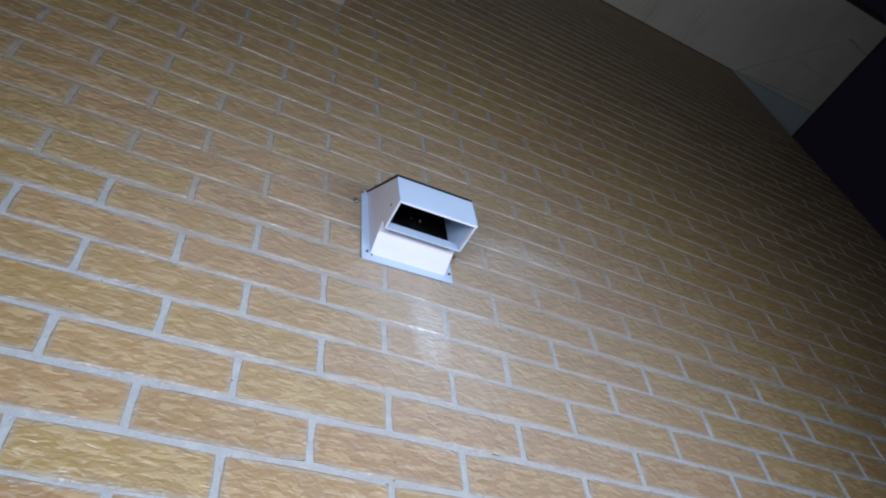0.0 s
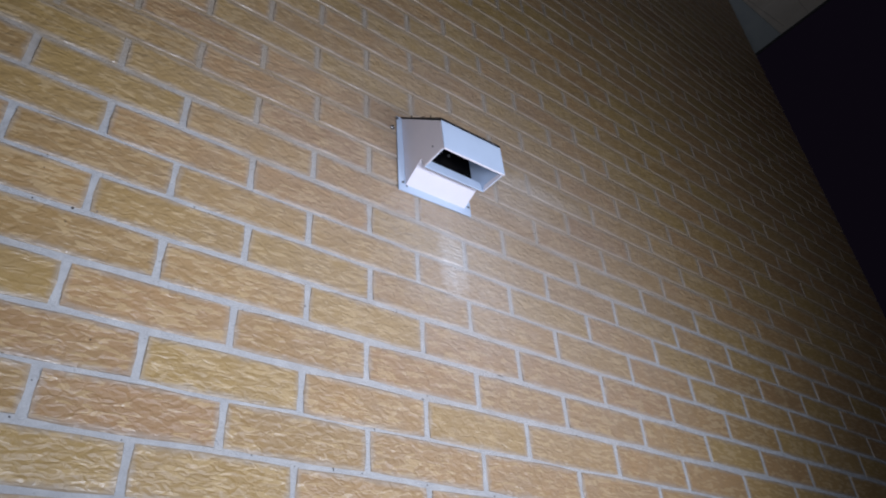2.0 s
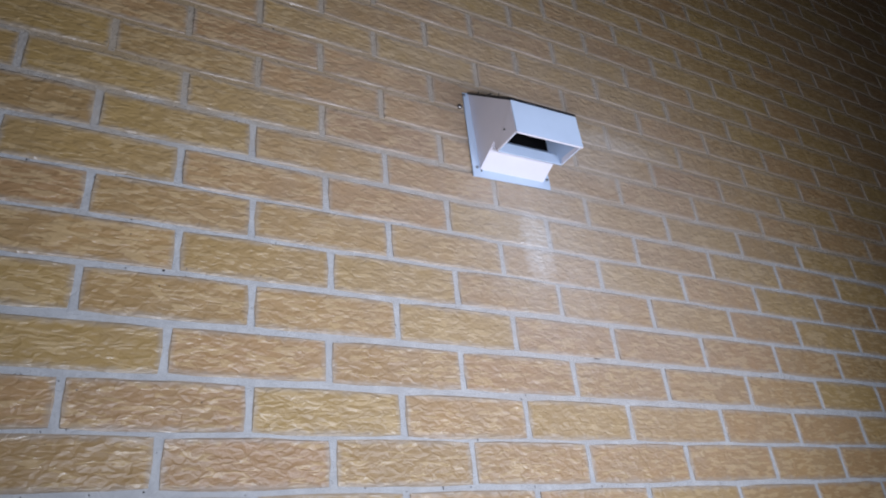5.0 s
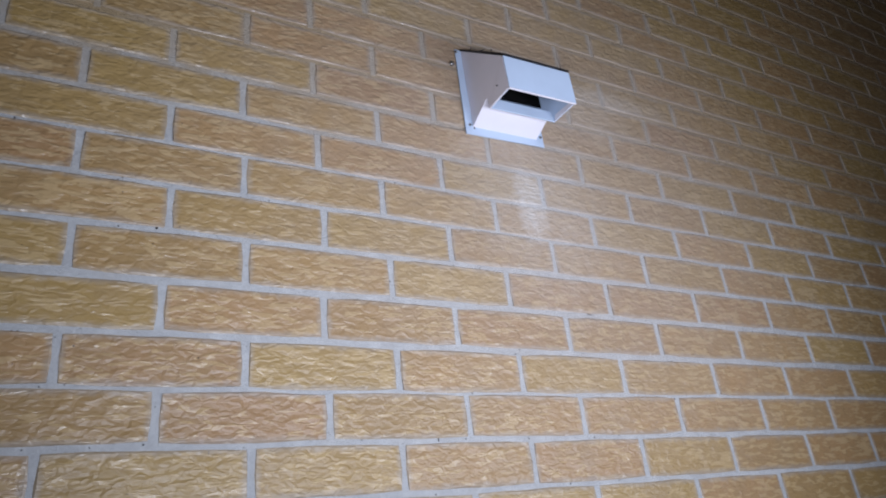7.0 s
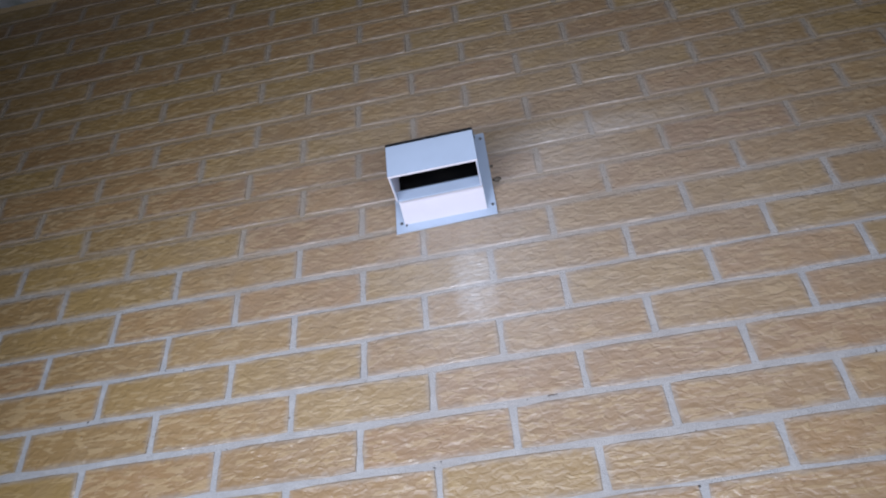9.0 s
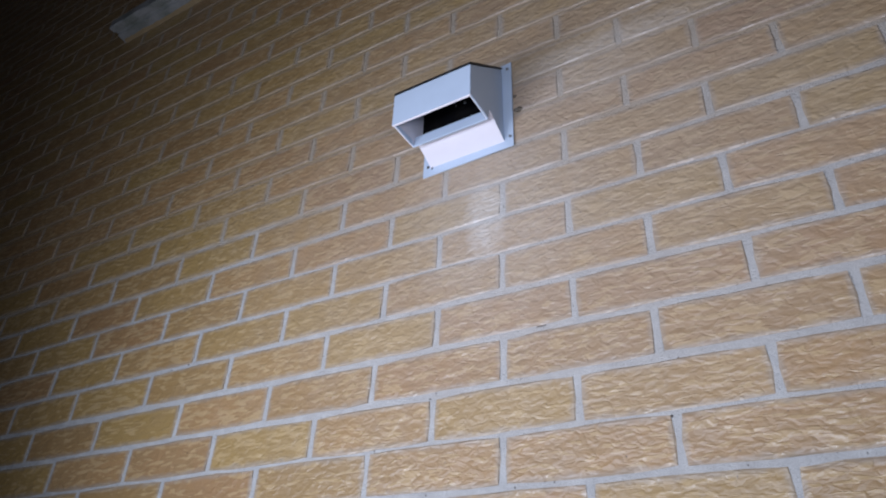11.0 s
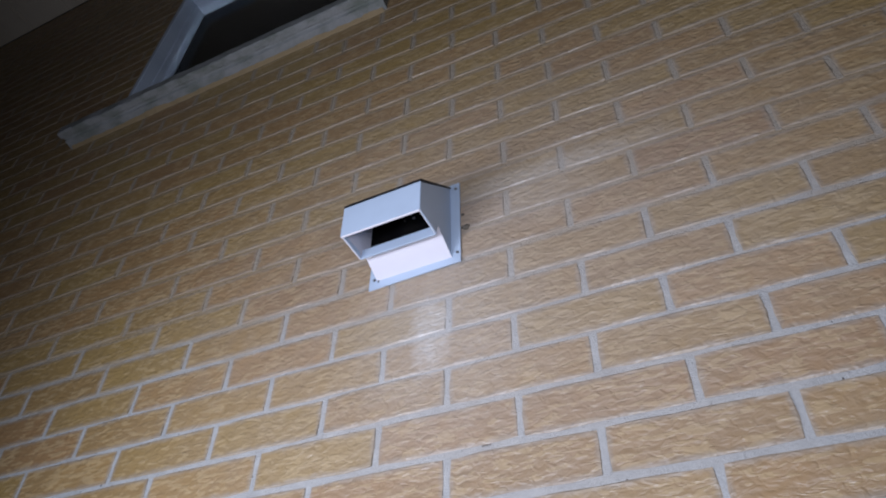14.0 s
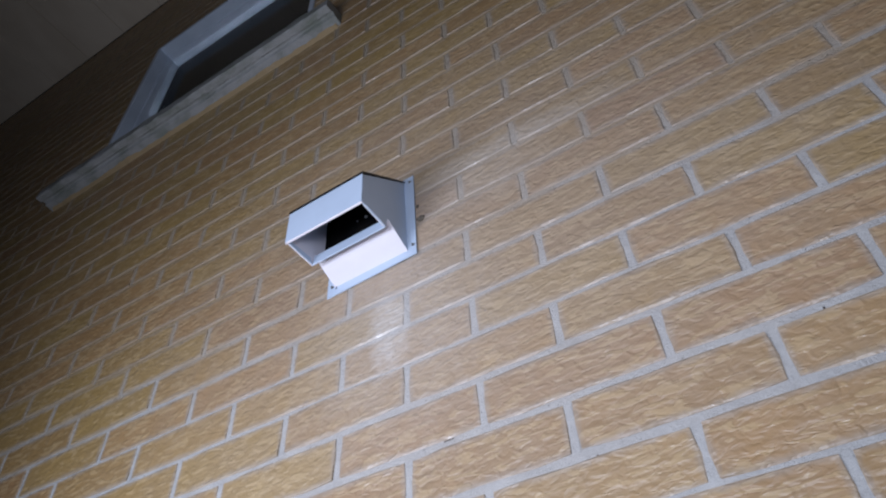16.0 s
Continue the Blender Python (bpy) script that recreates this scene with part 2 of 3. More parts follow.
GROUND = surface("night_paving", (0.10, 0.098, 0.095), (0.07, 0.07, 0.067), 0.85, 1.2, 0.4, 0.004)
# near-black curtain and room: the unlit room's dark is put into the colours
CURTAIN = surface("near_black_curtain", (0.007, 0.0062, 0.008), (0.004, 0.0036, 0.005), 0.9, 40.0)
ROOM = surface("near_black_room_paint", (0.010, 0.009, 0.009), (0.008, 0.007, 0.007), 0.9, 3.0)


def glass_material():
    m = Nodes("window_glass")
    m.bsdf.inputs["Base Color"].default_value = (0.92, 0.95, 0.95, 1)
    m.bsdf.inputs["Roughness"].default_value = 0.02
    m.bsdf.inputs["Transmission Weight"].default_value = 1.0
    m.bsdf.inputs["IOR"].default_value = 1.08
    return m.mat


GLASS = glass_material()

# ---- the ground and the walls behind the bricks ----
ground = part("ground", box(-300, 300, -300, 300, -0.3, 0.0), GROUND)
tagged(ground, "dark grey paved ground lying in the night", "ground", kind="structure")

# mortar body of the front wall, open at the window and at the duct of the hood
MORTAR_FACE = 0.0014
wall = new("wall_front")
tagged(wall, "tan rustic brick wall with flush grey mortar joints", "wall", kind="structure")


def wall_body(cuts):
    """Boxes that fill the wall but for the openings (x0, x1, z0, z1)."""
    bm = bmesh.new()
    xs = sorted({WALL_L, WALL_R - 0.004, *(c for o in cuts for c in o[:2])})
    for x0, x1 in zip(xs, xs[1:]):
        holes = sorted((o[2], o[3]) for o in cuts if o[0] <= x0 and o[1] >= x1)
        z = 0.0
        for a, b in holes + [(WALL_TOP, WALL_TOP)]:
            if a > z:
                add_box(bm, x0, x1, MORTAR_FACE, 0.112, z, a)
            z = b
    bmesh.ops.remove_doubles(bm, verts=bm.verts, dist=1e-5)
    return bm


HOLE = (0.560, 0.658, 2.575, 2.673)
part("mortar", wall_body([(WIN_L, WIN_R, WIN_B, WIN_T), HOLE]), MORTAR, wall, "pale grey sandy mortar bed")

side_wall = part("wall_side", box(WALL_R - 0.25, WALL_R - 0.004, 0.114, 7.0, 0, WALL_TOP), MORTAR)
tagged(side_wall, "side wall of the house beyond the corner, unlit", "wall", kind="structure")
back_wall = part("wall_back", box(WALL_L, WALL_R, 7.0, 7.25, 0, WALL_TOP), MORTAR)
tagged(back_wall, "rear wall of the house, unlit", "wall", kind="structure")
left_wall = part("wall_left", box(WALL_L, WALL_L + 0.25, 0.114, 6.998, 0, WALL_TOP), MORTAR)
tagged(left_wall, "far side wall of the house, unlit", "wall", kind="structure")

# ---- eaves: boarded soffit, fascia and a plain roof over them ----
soffit = new("soffit")
tagged(soffit, "cream boarded soffit under the eaves with thin dark seams", "soffit", kind="structure")
BOARD = 0.285
n = int((VERGE - WALL_L) / BOARD) + 1
for i in range(n):
    x1 = VERGE - i * BOARD
    x0 = max(x1 - BOARD + 0.003, WALL_L)
    if x1 - x0 < 0.02:
        continue
    dz = random.uniform(0, 0.002)
    bm = box(x0, x1, -EAVE, -0.002, WALL_TOP + dz, WALL_TOP + 0.012 + dz, 0.0012, 1)
    part("board", bm, SOFFIT, soffit)
bm = bmesh.new()
for i in range(9):      # rows of small air slots in one board
    for k in range(24):
        x = 2.07 + i * 0.030
        y = -0.50 + k * 0.020
        add_box(bm, x, x + 0.010, y, y + 0.006, WALL_TOP - 0.0008, WALL_TOP + 0.004)
part("air_slots", bm, CRACK, soffit, "rows of small dark ventilation slots")["kind"] = "stuff"


def seam(p, q, wide=0.004):
    d = Vector((q[0] - p[0], q[1] - p[1])).normalized() * wide / 2
    bm = plate([(p[0] - d.y, p[1] + d.x), (p[0] + d.y, p[1] - d.x), (q[0] + d.y, q[1] - d.x), (q[0] - d.y, q[1] + d.x)], "z", WALL_TOP - 0.0012, WALL_TOP + 0.004)
    part("seam", bm, CRACK, soffit)


seam((WALL_R + 0.02, -0.01), (3.52, -0.47))
seam((WALL_R + 0.02, -0.006), (3.66, -0.05))
seam((3.34, -0.23), (3.69, -0.20))
seam((3.50, -0.47), (3.69, -0.44), 0.012)
for k in range(6):
    y0 = k * 1.16
    part("board", box(WALL_R + 0.002, VERGE, y0, y0 + 1.155, WALL_TOP + 0.002, WALL_TOP + 0.014, 0.0012, 1), SOFFIT_SIDE, soffit, "pale grey side board")
part("backing", box(WALL_L, VERGE - 0.01, -EAVE + 0.01, 7.2, WALL_TOP + 0.020, WALL_TOP + 0.035), SEAM, soffit)

fascia = new("fascia")
tagged(fascia, "thin dark fascia board along the eaves", "fascia", kind="structure")
part("front_board", box(WALL_L, VERGE + 0.018, -EAVE - 0.018, -EAVE - 0.001, WALL_TOP - 0.006, WALL_TOP + 0.16, 0.002, 1), ROOF, fascia)
part("side_board", box(VERGE + 0.001, VERGE + 0.018, -EAVE, 7.2, WALL_TOP - 0.006, WALL_TOP + 0.16, 0.002, 1), ROOF, fascia)
roof = part("roof", plate([(-EAVE - 0.03, WALL_TOP + 0.162), (7.3, WALL_TOP + 0.162), (7.3, WALL_TOP + 0.2), (3.3, WALL_TOP + 1.9), (-EAVE - 0.03, WALL_TOP + 0.2)],
                          "x", WALL_L, VERGE + 0.03), ROOF)
tagged(roof, "dark roof over the eaves, unseen in the night", "roof", kind="structure")


# ---- the window above ----
def window():
    w = new("window_1")
    w.location = (0, 0, 0)
    tagged(w, "white plastic window with dark glass above a weathered concrete sill", "window", kind="structure")
    top = WIN_B + 0.062
    # concrete sill with a drip groove below and a chipped lower edge
    bm = bmesh.new()
    x0, x1, y0, y1 = -0.790, 0.465, -0.068, 0.095
    section = [(y1, WIN_B + 0.002), (-0.001, WIN_B), (-0.030, WIN_B + 0.001), (-0.034, WIN_B + 0.009), (-0.042, WIN_B + 0.009), (-0.046, WIN_B + 0.001),
               (y0 + 0.004, WIN_B), (y0, WIN_B + 0.004), (y0 + 0.002, WIN_B + 0.042), (y0 + 0.008, WIN_B + 0.048), (y1, top)]
    rings, count = [], 70
    for i in range(count + 1):
        x = x0 + (x1 - x0) * i / count
        ring = []
        for k, (y, z) in enumerate(section):
            j = noise.noise(Vector((x * 23, k * 3.1, 1.7))) * 0.0028 + noise.noise(Vector((x * 70, k * 5.1, 4.7))) * 0.0012
            ring.append(bm.verts.new((x, y + (j if y < 0 else 0), z + j * 0.8)))
        rings.append(ring)
    for a, b in zip(rings, rings[1:]):
        for k in range(len(section)):
            bm.faces.new((a[k], b[k], b[(k + 1) % len(section)], a[(k + 1) % len(section)]))
    bm.faces.new(rings[0][::-1])
    bm.faces.new(rings[-1])
    bmesh.ops.recalc_face_normals(bm, faces=bm.faces)
    part("window_sill", bm, SILL, w, "weathered grey concrete sill with a chipped edge")
    # rough bead of mortar where the sill sits in the wall
    bm = bmesh.new()
    prev = None
    for i in range(101):
        x = x0 + 0.01 + (x1 - x0 - 0.02) * i / 100
        d = 0.010 + 0.009 * max(0, noise.noise(Vector((x * 14, 0.3, 8.0)))) + 0.004 * noise.noise(Vector((x * 60, 2.3, 3.0)))
        ring = [bm.verts.new(p) for p in ((x, 0.006, WIN_B - 0.002), (x, -d, WIN_B - 0.0015), (x, -0.004, WIN_B - 0.6 * d), (x, 0.006, WIN_B - 1.1 * d))]
        if prev:
            for k in range(4):
                bm.faces.new((prev[k], ring[k], ring[(k + 1) % 4], prev[(k + 1) % 4]))
        prev = ring
    part("mortar_bead", bm, MORTAR, w, "uneven pale mortar bead under the sill")
    # brick returns at the jambs and the head
    for k in range(16):
        za = Z_REF + (math.floor((top - Z_REF) / COURSE) + k) * COURSE - BRICK_H / 2
        lo, hi = max(za, top + 0.002), min(za + BRICK_H, WIN_T - 0.001)
        if hi - lo < 0.01:
            continue
        part("brick", box(WIN_L - 0.02, WIN_L + 0.002, 0.0022, 0.110, lo, hi, 0.0015, 1), BRICK, w)
        part("brick", box(WIN_R - 0.002, WIN_R + 0.02, 0.0022, 0.110, lo, hi, 0.0015, 1), BRICK, w)
    # frame: outer bars, an opening light and its glass
    f0, f1, bar = -0.002, 0.108, 0.020
    a, b, c, d = WIN_L + 0.0035, WIN_R - 0.0035, top + 0.001, WIN_T - 0.003
    part("window_frame", box(a, a + bar, f0, f1, c, d, 0.004), FRAME, w)
    part("window_frame", box(b - bar, b, f0, f1, c, d, 0.004), FRAME, w)
    part("window_frame", box(a + bar, b - bar, f0, f1, d - bar, d, 0.004), FRAME, w)
    part("window_frame", box(a + bar, b - bar, f0, f1, c, c + bar, 0.004), FRAME, w)
    s, g = 0.046, 0.005
    i0, i1, j0, j1 = a + bar, b - bar, c + bar, d - bar
    for q in ((i0, i0 + g, j0, j1), (i1 - g, i1, j0, j1), (i0 + g, i1 - g, j0, j0 + g), (i0 + g, i1 - g, j1 - g, j1)):
        part("sash", box(q[0] + 0.0005, q[1] - 0.0005, f0 + s, f1 - 0.01, q[2] + 0.0005, q[3] - 0.0005, 0.003), FRAME, w)
    part("pane", box(i0 + g - 0.006, i1 - g + 0.006, f0 + 0.072, f0 + 0.078, j0 + g - 0.006, j1 - g + 0.006), GLASS, w, "dark reflecting window glass").visible_shadow = False
    return w


window()
room = new("room_shell")
tagged(room, "plain near-black walls standing for an unlit room behind the window", "room", kind="structure")
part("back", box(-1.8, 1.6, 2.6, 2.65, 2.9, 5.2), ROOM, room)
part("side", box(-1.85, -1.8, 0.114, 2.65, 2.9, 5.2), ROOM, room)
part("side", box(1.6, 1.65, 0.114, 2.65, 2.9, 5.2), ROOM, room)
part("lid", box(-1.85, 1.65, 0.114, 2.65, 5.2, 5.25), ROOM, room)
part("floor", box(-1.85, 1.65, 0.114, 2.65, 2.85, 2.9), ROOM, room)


def curtain():
    bm = bmesh.new()
    prev = None
    for i in range(61):
        x = -0.02 + 0.55 * i / 60
        y = 0.33 + 0.022 * math.sin(i * 0.95) + 0.008 * math.sin(i * 2.3 + 1)
        pair = [bm.verts.new((x, y, 3.2)), bm.verts.new((x, y, 4.95))]
        if prev:
            bm.faces.new((prev[0], pair[0], pair[1], prev[1]))
        prev = pair
    bmesh.ops.solidify(bm, geom=list(bm.faces), thickness=0.004)
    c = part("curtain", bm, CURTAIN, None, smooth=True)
    tagged(c, "near-black folded curtain hanging behind the window", "curtain")


curtain()


# ---- the vent hood ----
def screw(parent, x, z, y, r=0.0042, name="screw", mat=None, label=""):
    bm = bmesh.new()
    bmesh.ops.create_cone(bm, cap_ends=True, segments=14, radius1=r, radius2=r * 0.62, depth=0.0026,
                          matrix=Matrix.Translation((x, y - 0.0013, z)) @ Matrix.Rotation(radians(90), 4, "X"))
    part(name, bm, mat or STEEL, parent, label)


def vent_hood():
    v = new("vent_hood")
    tagged(v, "white coated sheet-metal vent hood screwed to the brick wall", "vent hood")
    x0, x1, z0, z1, h0, h1 = (VENT[k] for k in ("x0", "x1", "z0", "z1", "h0", "h1"))
    t = 0.0012
    # flange: four strips round the duct
    bm = bmesh.new()
    ring = [(x0 - 0.003, z0 - 0.001), (x1 - 0.001, z0 + 0.002), (x1 + 0.0015, z1 - 0.001), (x0 + 0.002, z1 - 0.009)]
    hole = [(h0 + 0.010, z0 + 0.022), (h1 - 0.010, z0 + 0.022), (h1 - 0.010, z1 - 0.022), (h0 + 0.010, z1 - 0.022)]
    for y in (-0.0045, -0.0025):
        for (x, z) in ring + hole:
            bm.verts.new((x, y, z))
    bm.verts.ensure_lookup_table()
    V = bm.verts
    for i in range(4):
        k = (i + 1) % 4
        bm.faces.new((V[i], V[k], V[4 + k], V[4 + i]))
        bm.faces.new((V[8 + i], V[12 + i], V[12 + k], V[8 + k]))
        bm.faces.new((V[i], V[8 + i], V[8 + k], V[k]))
        bm.faces.new((V[4 + i], V[4 + k], V[12 + k], V[12 + i]))
    bmesh.ops.recalc_face_normals(bm, faces=bm.faces)
    part("flange", bm, PAINTED, v, "flat white mounting flange")
    # cheeks: the left one in the lit copy of the sheet
    F, TOPZ, BOT, STEP_Y, NOTCH_Y, NOTCH_Z = -0.1295, 2.606, 2.537, -0.0665, -0.0605, 2.5630
    side = [(-0.0046, 2.716), (F, TOPZ), (F - 0.001, BOT), (STEP_Y, BOT), (NOTCH_Y, NOTCH_Z), (-0.0046, 2.538)]
    left = part("cheek", plate(side, "x", h0, h0 + t), LIT_SHEET, v)
    right = part("cheek", plate(side, "x", h1 - t, h1), PAINTED, v)
    lap = [(F + 0.002, TOPZ - 0.001), (F, BOT + 0.001), (STEP_Y - 0.001, BOT + 0.001)]
    part("lap", plate(lap, "x", h0 - 0.0011, h0 - 0.0001), LIT_SHEET, left, "folded overlapping corner of the sheet")
    part("lap", plate(lap, "x", h1 + 0.0001, h1 + 0.0011), PAINTED, right, "folded overlapping corner of the sheet")
    screw(left, h0 - 0.0012, 2.563, -0.098, 0.0018, "rivet", BLACK)
    # the cheeks' lower edges, folded back inside; the right one in the lit copy
    for x, cheek, mat in ((h0 + t, left, PAINTED), (h1 - t - 0.0012, right, LIT_SHEET)):
        hem = [(F + 0.003, BOT + 0.0004), (STEP_Y - 0.002, BOT + 0.0004), (STEP_Y - 0.008, BOT + 0.012), (F + 0.003, BOT + 0.009)]
        part("hem", plate(hem, "x", x + 0.0001, x + 0.0011), mat, cheek, "folded-back lower hem")
    # front apron with a folded lower lip, whose bright edge is put into its colour
    bm = bmesh.new()
    add_plate(bm, [(F - t, TOPZ), (F, TOPZ), (F - 0.001, BOT), (F - 0.001 - t, BOT - 0.0008)], "x", h0 - 0.001, h1 + 0.001)
    front = part("front_apron", bm, PAINTED, v)
    part("lip", box(h0 - 0.001, h1 + 0.001, F - 0.0024, F + 0.0016, BOT - 0.0024, BOT - 0.0009, 0.0006, 1), LIT_SHEET, front, "folded lower lip")
    # sloping top with its dark edge
    bm = bmesh.new()
    add_plate(bm, [(-0.0046, 2.7165), (F - 0.002, TOPZ + 0.0006), (F - 0.002, TOPZ + 0.0056), (-0.0046, 2.7205)], "x", h0 - 0.0014, h1 + 0.0014)
    part("top_plate", bm, BLACK, v, "top plate with a dark edge")
    # dried crumbs of dirt and twigs along the edge of the top
    rng = random.Random(5)
    for k in range(3):
        y = -0.034 - 0.030 * k
        z = 2.7205 + (y + 0.0046) * (2.7205 - TOPZ - 0.0056) / (F * -1 - 0.0026)
        bm = bmesh.new()
        bmesh.ops.create_cone(bm, cap_ends=True, segments=6, radius1=0.0011, radius2=0.0005, depth=rng.uniform(0.008, 0.019))
        bm.transform(Matrix.Translation((h0 + rng.uniform(-0.001, 0.004), y, z + 0.0004)) @ Matrix.Rotation(rng.uniform(-2.0, -1.5) if k else -1.45, 4, "X")
                     @ Matrix.Rotation(rng.uniform(-0.6, 0.6), 4, "Y"))
        part("debris", bm, BLACK, v, "dark dry crumb on the top edge")
    # lower panel, which slopes from the lip at the rear of the mouth to the wall
    bm = bmesh.new()
    add_plate(bm, [(-0.0046, 2.5365), (NOTCH_Y, NOTCH_Z - 0.0012), (NOTCH_Y, NOTCH_Z), (-0.0046, 2.5365 + t)], "x", h0 - 0.0006, h1 + 0.0006)
    part("lower_panel", bm, LIT_SHEET, v, "white lower panel in the lit copy of the sheet")
    # folded lip, and the sloping throat plate that rises from it to the black flap
    THROAT_Y, THROAT_Z = -0.0400, 2.587
    bm = bmesh.new()
    add_plate(bm, [(STEP_Y, BOT - 0.0005), (NOTCH_Y - 0.0002, NOTCH_Z + 0.001), (THROAT_Y + t, THROAT_Z), (THROAT_Y, THROAT_Z),
                   (NOTCH_Y - 0.0002 - t, NOTCH_Z + 0.0015), (STEP_Y - 0.0020, BOT + 0.001), (STEP_Y - 0.0020, BOT - 0.0005)], "x", h0 + t, h1 - t)
    part("mouth_lip", bm, PAINTED, v, "folded lip and throat plate of the outlet")
    flap = part("flap", box(h0 + t + 0.0004, h1 - t - 0.0004, THROAT_Y + 0.0002, THROAT_Y + 0.0022, THROAT_Z - 0.001, 2.682), DUCT, v,
                "black back-draught flap inside the hood")
    # small steel discs, added as the bright points inside the mouth
    screw(flap, 0.622, 2.6275, THROAT_Y, 0.003)
    screw(flap, 0.604, 2.6270, THROAT_Y, 0.0016)
    bm = bmesh.new()
    add_plate(bm, [(THROAT_Y, 2.682), (F + 0.004, TOPZ - 0.002), (F + 0.004, TOPZ - 0.0005), (THROAT_Y, 2.6835)], "x", h0 + t + 0.0004, h1 - t - 0.0004)
    part("top_liner", bm, PAINTED, v)
    bm = bmesh.new()
    bmesh.ops.create_cone(bm, cap_ends=False, segments=32, radius1=0.048, radius2=0.048, depth=0.26,
                          matrix=Matrix.Translation((0.609, 0.123, 2.624)) @ Matrix.Rotation(radians(90), 4, "X"))
    part("duct", bm, DUCT, v, smooth=True)
    # screws at the corners and open slots beside them
    for x, z in ((x0 + 0.0030, z1 - 0.016), (x0 + 0.0075, z0 + 0.020), (x1 - 0.0065, z1 - 0.016), (x1 - 0.0065, z0 + 0.024)):
        screw(v, x, z, -0.0046, 0.0030)
        bm = box(x - 0.0014, x + 0.0014, -0.0076, -0.0071, z - 0.0004, z + 0.0004)
        part("slot", bm, BLACK, v)
    part("slot", box(h0 + 0.0012, h0 + 0.0036, -0.0054, -0.0046, z0 + 0.012, z0 + 0.017), BLACK, v)
    pivot = Matrix.Translation((0.609, 0.0, 2.62))      # hung slightly askew
    v.matrix_world = pivot @ Matrix.Rotation(radians(-1.4), 4, "Y") @ pivot.inverted()
    return v


vent_hood()


def wall_plug(x, z, r, name, label, mat, long=1.0):
    bm = bmesh.new()
    bmesh.ops.create_icosphere(bm, subdivisions=2, radius=r)
    for p in bm.verts:
        k = 1 + 0.35 * noise.noise(p.co * 300 + Vector((x * 9, 0, z)))
        p.co = Vector((p.co.x * k * long + x, p.co.y * k * 0.8 - r * 0.4, p.co.z * k + z))
    ob = part(name, bm, mat, None, smooth=True)
    tagged(ob, label, name.replace("_", " "))


wall_plug(0.5085, 2.679, 0.0054, "wall_plug", "small dull metal plug in the brick beside the hood", STEEL)
wall_plug(0.7080, 2.605, 0.0052, "wall_plug", "broken brown plug in the wall beside the hood", RUST, 1.5)
wall_plug(0.7020, 2.640, 0.0030, "wall_plug", "tiny brown plug stub beside the hood flange", RUST)


# ---- the bricks, each with its own edges ----
def brick_mesh(seed, length=BRICK_L):
    """A brick face with uneven arrises: 5 x 2 face, chamfer ring and short returns into the bed."""
    rng = random.Random(seed)
    nx, nz, depth, edge = 5, 2, 0.014, 0.0024
    verts, faces = [], []

    def grid(inset, y, rough):
        first = len(verts)
        for k in range(nz + 1):
            for i in range(nx + 1):
                x = -length / 2 + inset + (length - 2 * inset) * i / nx
                z = -BRICK_H / 2 + inset + (BRICK_H - 2 * inset) * k / nz
                verts.append((x + rng.uniform(-1, 1) * rough, y + rng.uniform(-1, 1) * rough * 0.9, z + rng.uniform(-1, 1) * rough))
        return first
    a = grid(edge, 0.0, 0.0008)
    for k in range(nz):
        for i in range(nx):
            p = a + k * (nx + 1) + i
            faces.append((p, p + 1, p + nx + 2, p + nx + 1))
    loop = [i for i in range(nx + 1)] + [(k + 1) * (nx + 1) - 1 for k in range(1, nz)] + \
           [nz * (nx + 1) + i for i in range(nx, -1, -1)] + [k * (nx + 1) for k in range(nz - 1, 0, -1)]
    rim = []
    for i in loop:
        x, _, z = verts[a + i]
        gx = x + (edge if x > 0 else -edge) * (1 if abs(x) > length / 2 - 2.2 * edge else 0) + rng.uniform(-1, 1) * 0.0008
        gz = z + (edge if z > 0 else -edge) * (1 if abs(z) > BRICK_H / 2 - 2.2 * edge else 0) + rng.uniform(-1, 1) * 0.0008
        if abs(x) > length / 2 - 2.2 * edge and abs(z) > BRICK_H / 2 - 2.2 * edge:
            gx, gz = gx - math.copysign(0.0022, x), gz - math.copysign(0.0022, z)
        rim.append(len(verts))
        verts.append((gx, 0.0012, gz))
    back = []
    for i in rim:
        x, _, z = verts[i]
        back.append(len(verts))
        verts.append((x, depth, z))
    m = len(loop)
    for i in range(m):
        k = (i + 1) % m
        faces.append((a + loop[k], a + loop[i], rim[i], rim[k]))
        faces.append((rim[k], rim[i], back[i], back[k]))
    return verts, faces


# perpends that stand off the regular bond: half-brick column, course, millimetres
OFF_BOND_WEST = [
    (1, -3, 14), (0, -2, 11), (2, -2, 7), (4, -2, 2), (-1, -1, 10), (1, -1, 5), (3, -1, 3), (0, 0, 9), (2, 0, 4),
    (-1, 1, 10), (1, 1, 4), (3, 1, 4), (0, 2, 13), (2, 2, 10), (4, 2, 6), (-1, 3, 5), (0, 4, 5), (2, 4, 4), (4, 4, 5),
    (1, 5, -4), (-2, 6, 5), (4, 6, 4), (-1, 7, 5), (3, 9, -6), (0, 12, -9), (4, 12, -8)]
OFF_BOND_EAST = [
    (10, -2, 6), (7, -1, -6), (9, -1, 6), (8, 0, -8), (10, 0, -3), (9, 1, 7), (11, 1, 7), (10, 2, 5), (5, 3, -4),
    (11, 3, 4), (10, 4, -4), (11, 5, 8), (8, 6, -5), (8, 8, -4), (10, 8, -4)]
COURSE_OFF = {-1: -2.6, 1: 1.6, 2: 2.0, 4: -1.8, 5: -1.2, 9: 1.0}


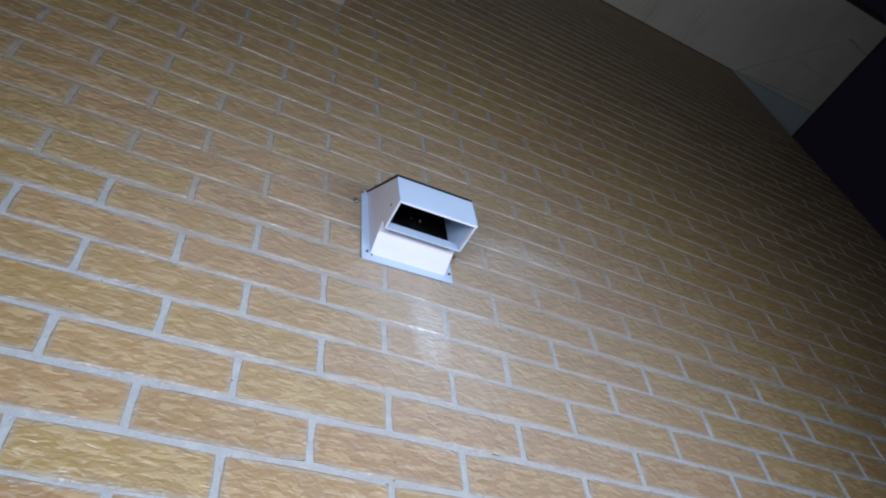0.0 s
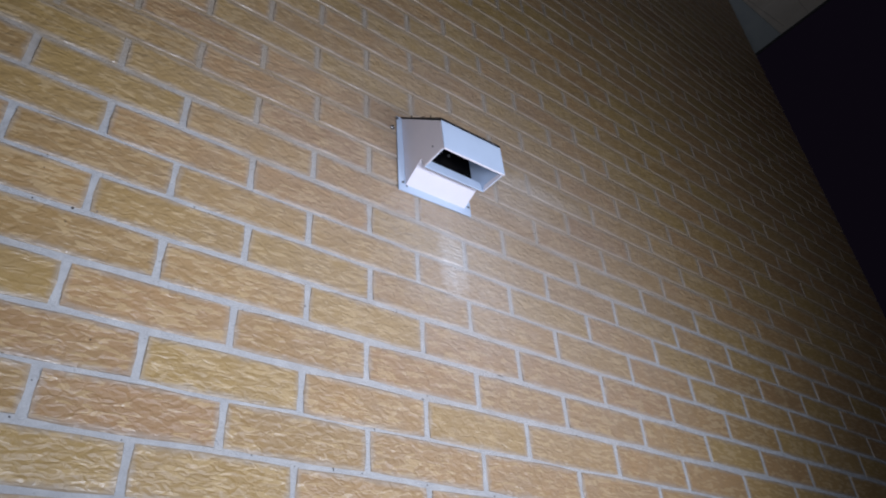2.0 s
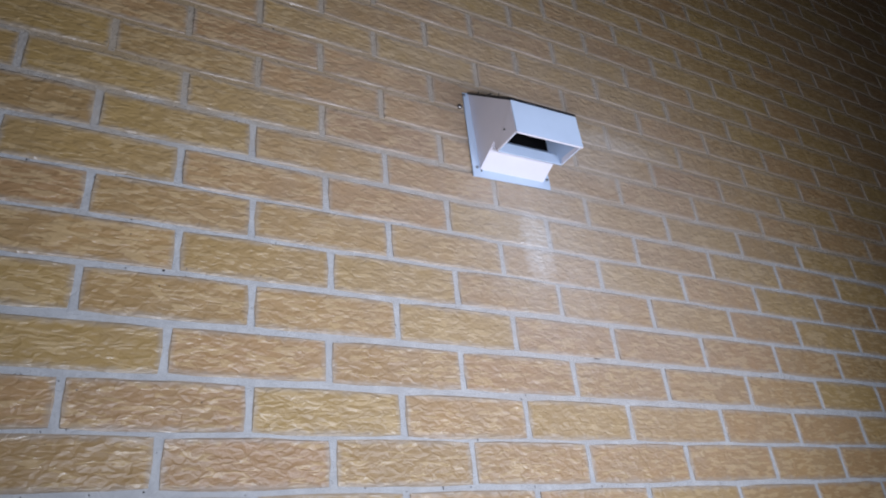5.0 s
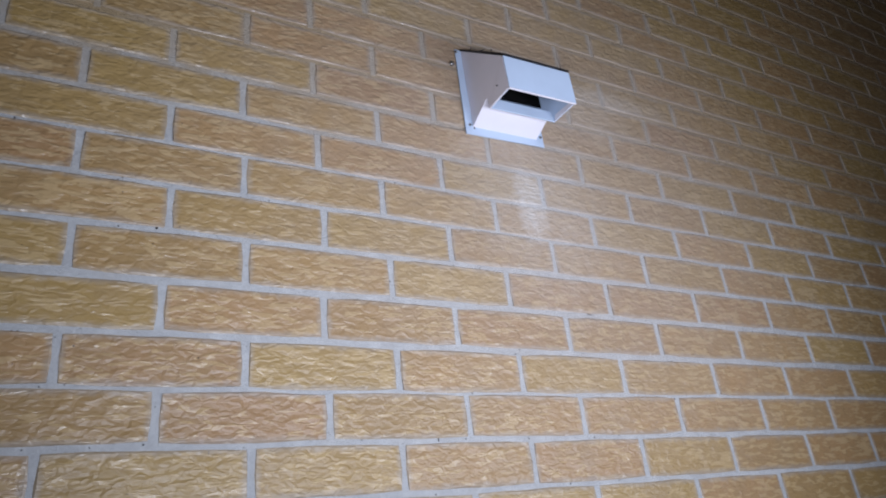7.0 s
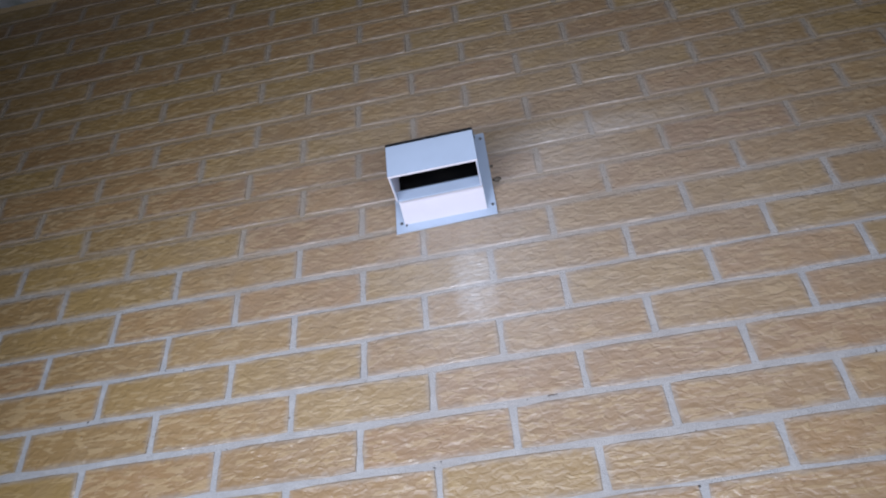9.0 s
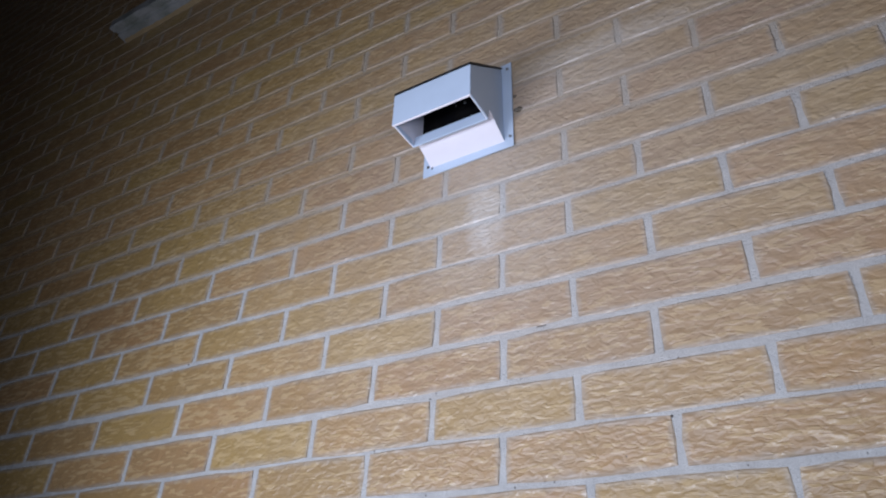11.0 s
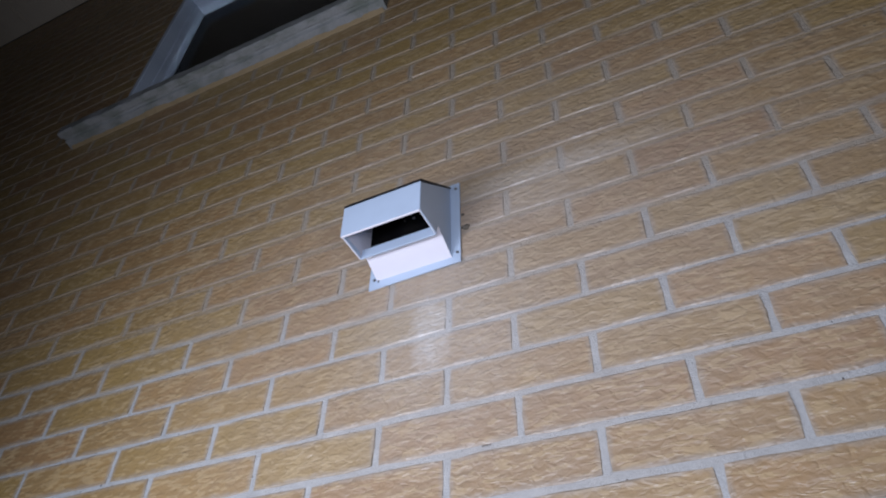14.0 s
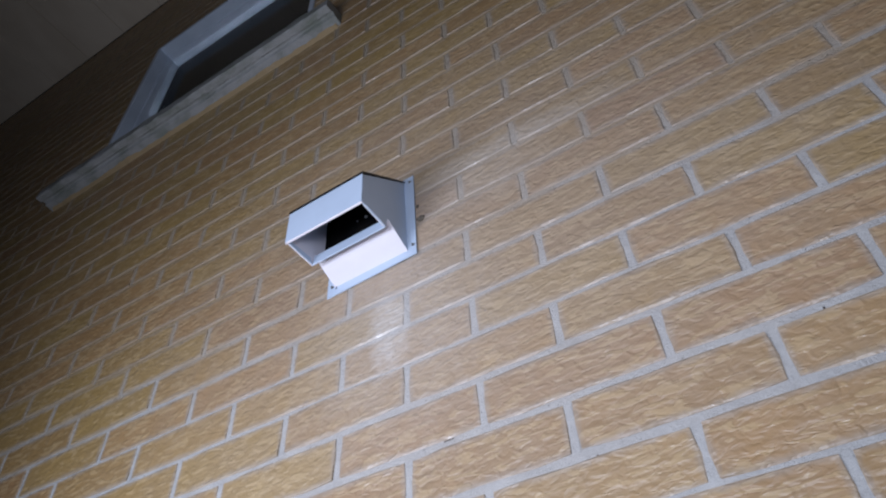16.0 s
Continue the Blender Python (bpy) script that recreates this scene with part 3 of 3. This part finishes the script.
def face_uv(me, spans):
    """Lays u along and v up each brick face; spans: for each vertex its place across the brick, 0 to 1."""
    layer = me.uv_layers.new(name="face")
    for loop in me.loops:
        layer.data[loop.index].uv = spans[loop.vertex_index]


def across(vs, length):
    return [(x / length + 0.5, z / BRICK_H + 0.5) for x, _, z in vs]


def lay_bricks():
    rng = random.Random(11)
    shift = {(i, j): mm / 1000 for i, j, mm in OFF_BOND_WEST + OFF_BOND_EAST}
    variants = []
    for s in range(10):
        vs, fs = brick_mesh(s)
        me = bpy.data.meshes.new("brick")
        me.from_pydata(vs, [], fs)
        me.materials.append(BRICK)
        face_uv(me, across(vs, BRICK_L))
        variants.append(me)
    all_v, all_f, all_uv = [], [], []
    fill_v, fill_f = [], []
    j = -COURSES_BELOW
    while True:
        zc = Z_REF + j * COURSE + COURSE_OFF.get(j, 0.0) / 1000
        if zc + BRICK_H / 2 > WALL_TOP + 0.03:
            break
        first = -40 if j % 2 == 0 else -41
        perpends = []
        for i in range(first, 32, 2):
            x = i * PITCH / 2 + shift.get((i, j), rng.gauss(0, 0.0014))
            if WALL_L <= x < WALL_R - 0.07:
                perpends.append(x)
        perpends.append(WALL_R + JOINT / 2)
        for p in perpends[:-1]:         # upright joints, filled nearly to the face
            if WIN_L - 0.004 < p < WIN_R + 0.004 and WIN_B < zc + 0.03 and zc - 0.03 < WIN_T:
                continue
            o, w, z0, z1 = len(fill_v), JOINT / 2 + 0.0012, zc - BRICK_H / 2 - 0.001, zc + BRICK_H / 2 + 0.001
            y = 0.0010 + rng.uniform(-0.0003, 0.0003)
            fill_v.extend(((p - w, y, z0), (p + w, y, z0), (p + w, y, z1), (p - w, y, z1),
                           (p - w, 0.02, z0), (p + w, 0.02, z0), (p + w, 0.02, z1), (p - w, 0.02, z1)))
            fill_f.extend(tuple(o + i for i in f) for f in ((0, 1, 2, 3), (4, 5, 1, 0), (3, 2, 6, 7)))
        for p, q in zip(perpends, perpends[1:]):
            x0, x1 = p + JOINT / 2, q - JOINT / 2
            jz, tilt, proud = rng.gauss(0, 0.0007), rng.gauss(0, 0.0028), rng.uniform(-0.0010, 0.0002)
            variant, flip = rng.randrange(10), rng.random() < 0.5
            z0, z1 = zc - BRICK_H / 2, zc + BRICK_H / 2
            pieces = [(x0, x1)]
            if x1 > WIN_L and x0 < WIN_R and z1 > WIN_B + 0.01 and z0 < WIN_T - 0.01:
                pieces = [(x0, WIN_L), (WIN_R, x1)]
                pieces = [(a, b) for a, b in pieces if b - a > 0.03]
            for a, b in pieces:
                mid = ((a + b) / 2, proud, zc + jz)
                if len(pieces) == 1 and -0.62 < mid[0] < 1.95 and 1.96 < zc < 3.58 and b - a > 0.15:
                    ob = new("brick", variants[variant])
                    ob.parent = wall
                    ob.location, ob.rotation_euler = mid, (0, tilt, 0)
                    k = (b - a) / BRICK_L
                    ob.scale = (-k, 1, -1) if flip else (k, 1, 1)
                    continue
                vs, fs = brick_mesh(variant, b - a)
                o = len(all_v)
                all_uv.extend(across(vs, b - a))
                all_v.extend((x + mid[0], y + mid[1], z + mid[2]) for x, y, z in vs)
                all_f.extend(tuple(o + q for q in f) for f in fs)
        j += 1
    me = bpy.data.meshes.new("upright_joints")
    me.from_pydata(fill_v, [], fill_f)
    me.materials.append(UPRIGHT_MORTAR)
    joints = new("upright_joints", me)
    joints.parent = wall
    tagged(joints, kind="stuff")
    me = bpy.data.meshes.new("brickwork")
    me.from_pydata(all_v, [], all_f)
    me.materials.append(BRICK)
    face_uv(me, all_uv)
    ob = new("brickwork", me)
    ob.parent = wall
    tagged(ob, kind="stuff")


lay_bricks()
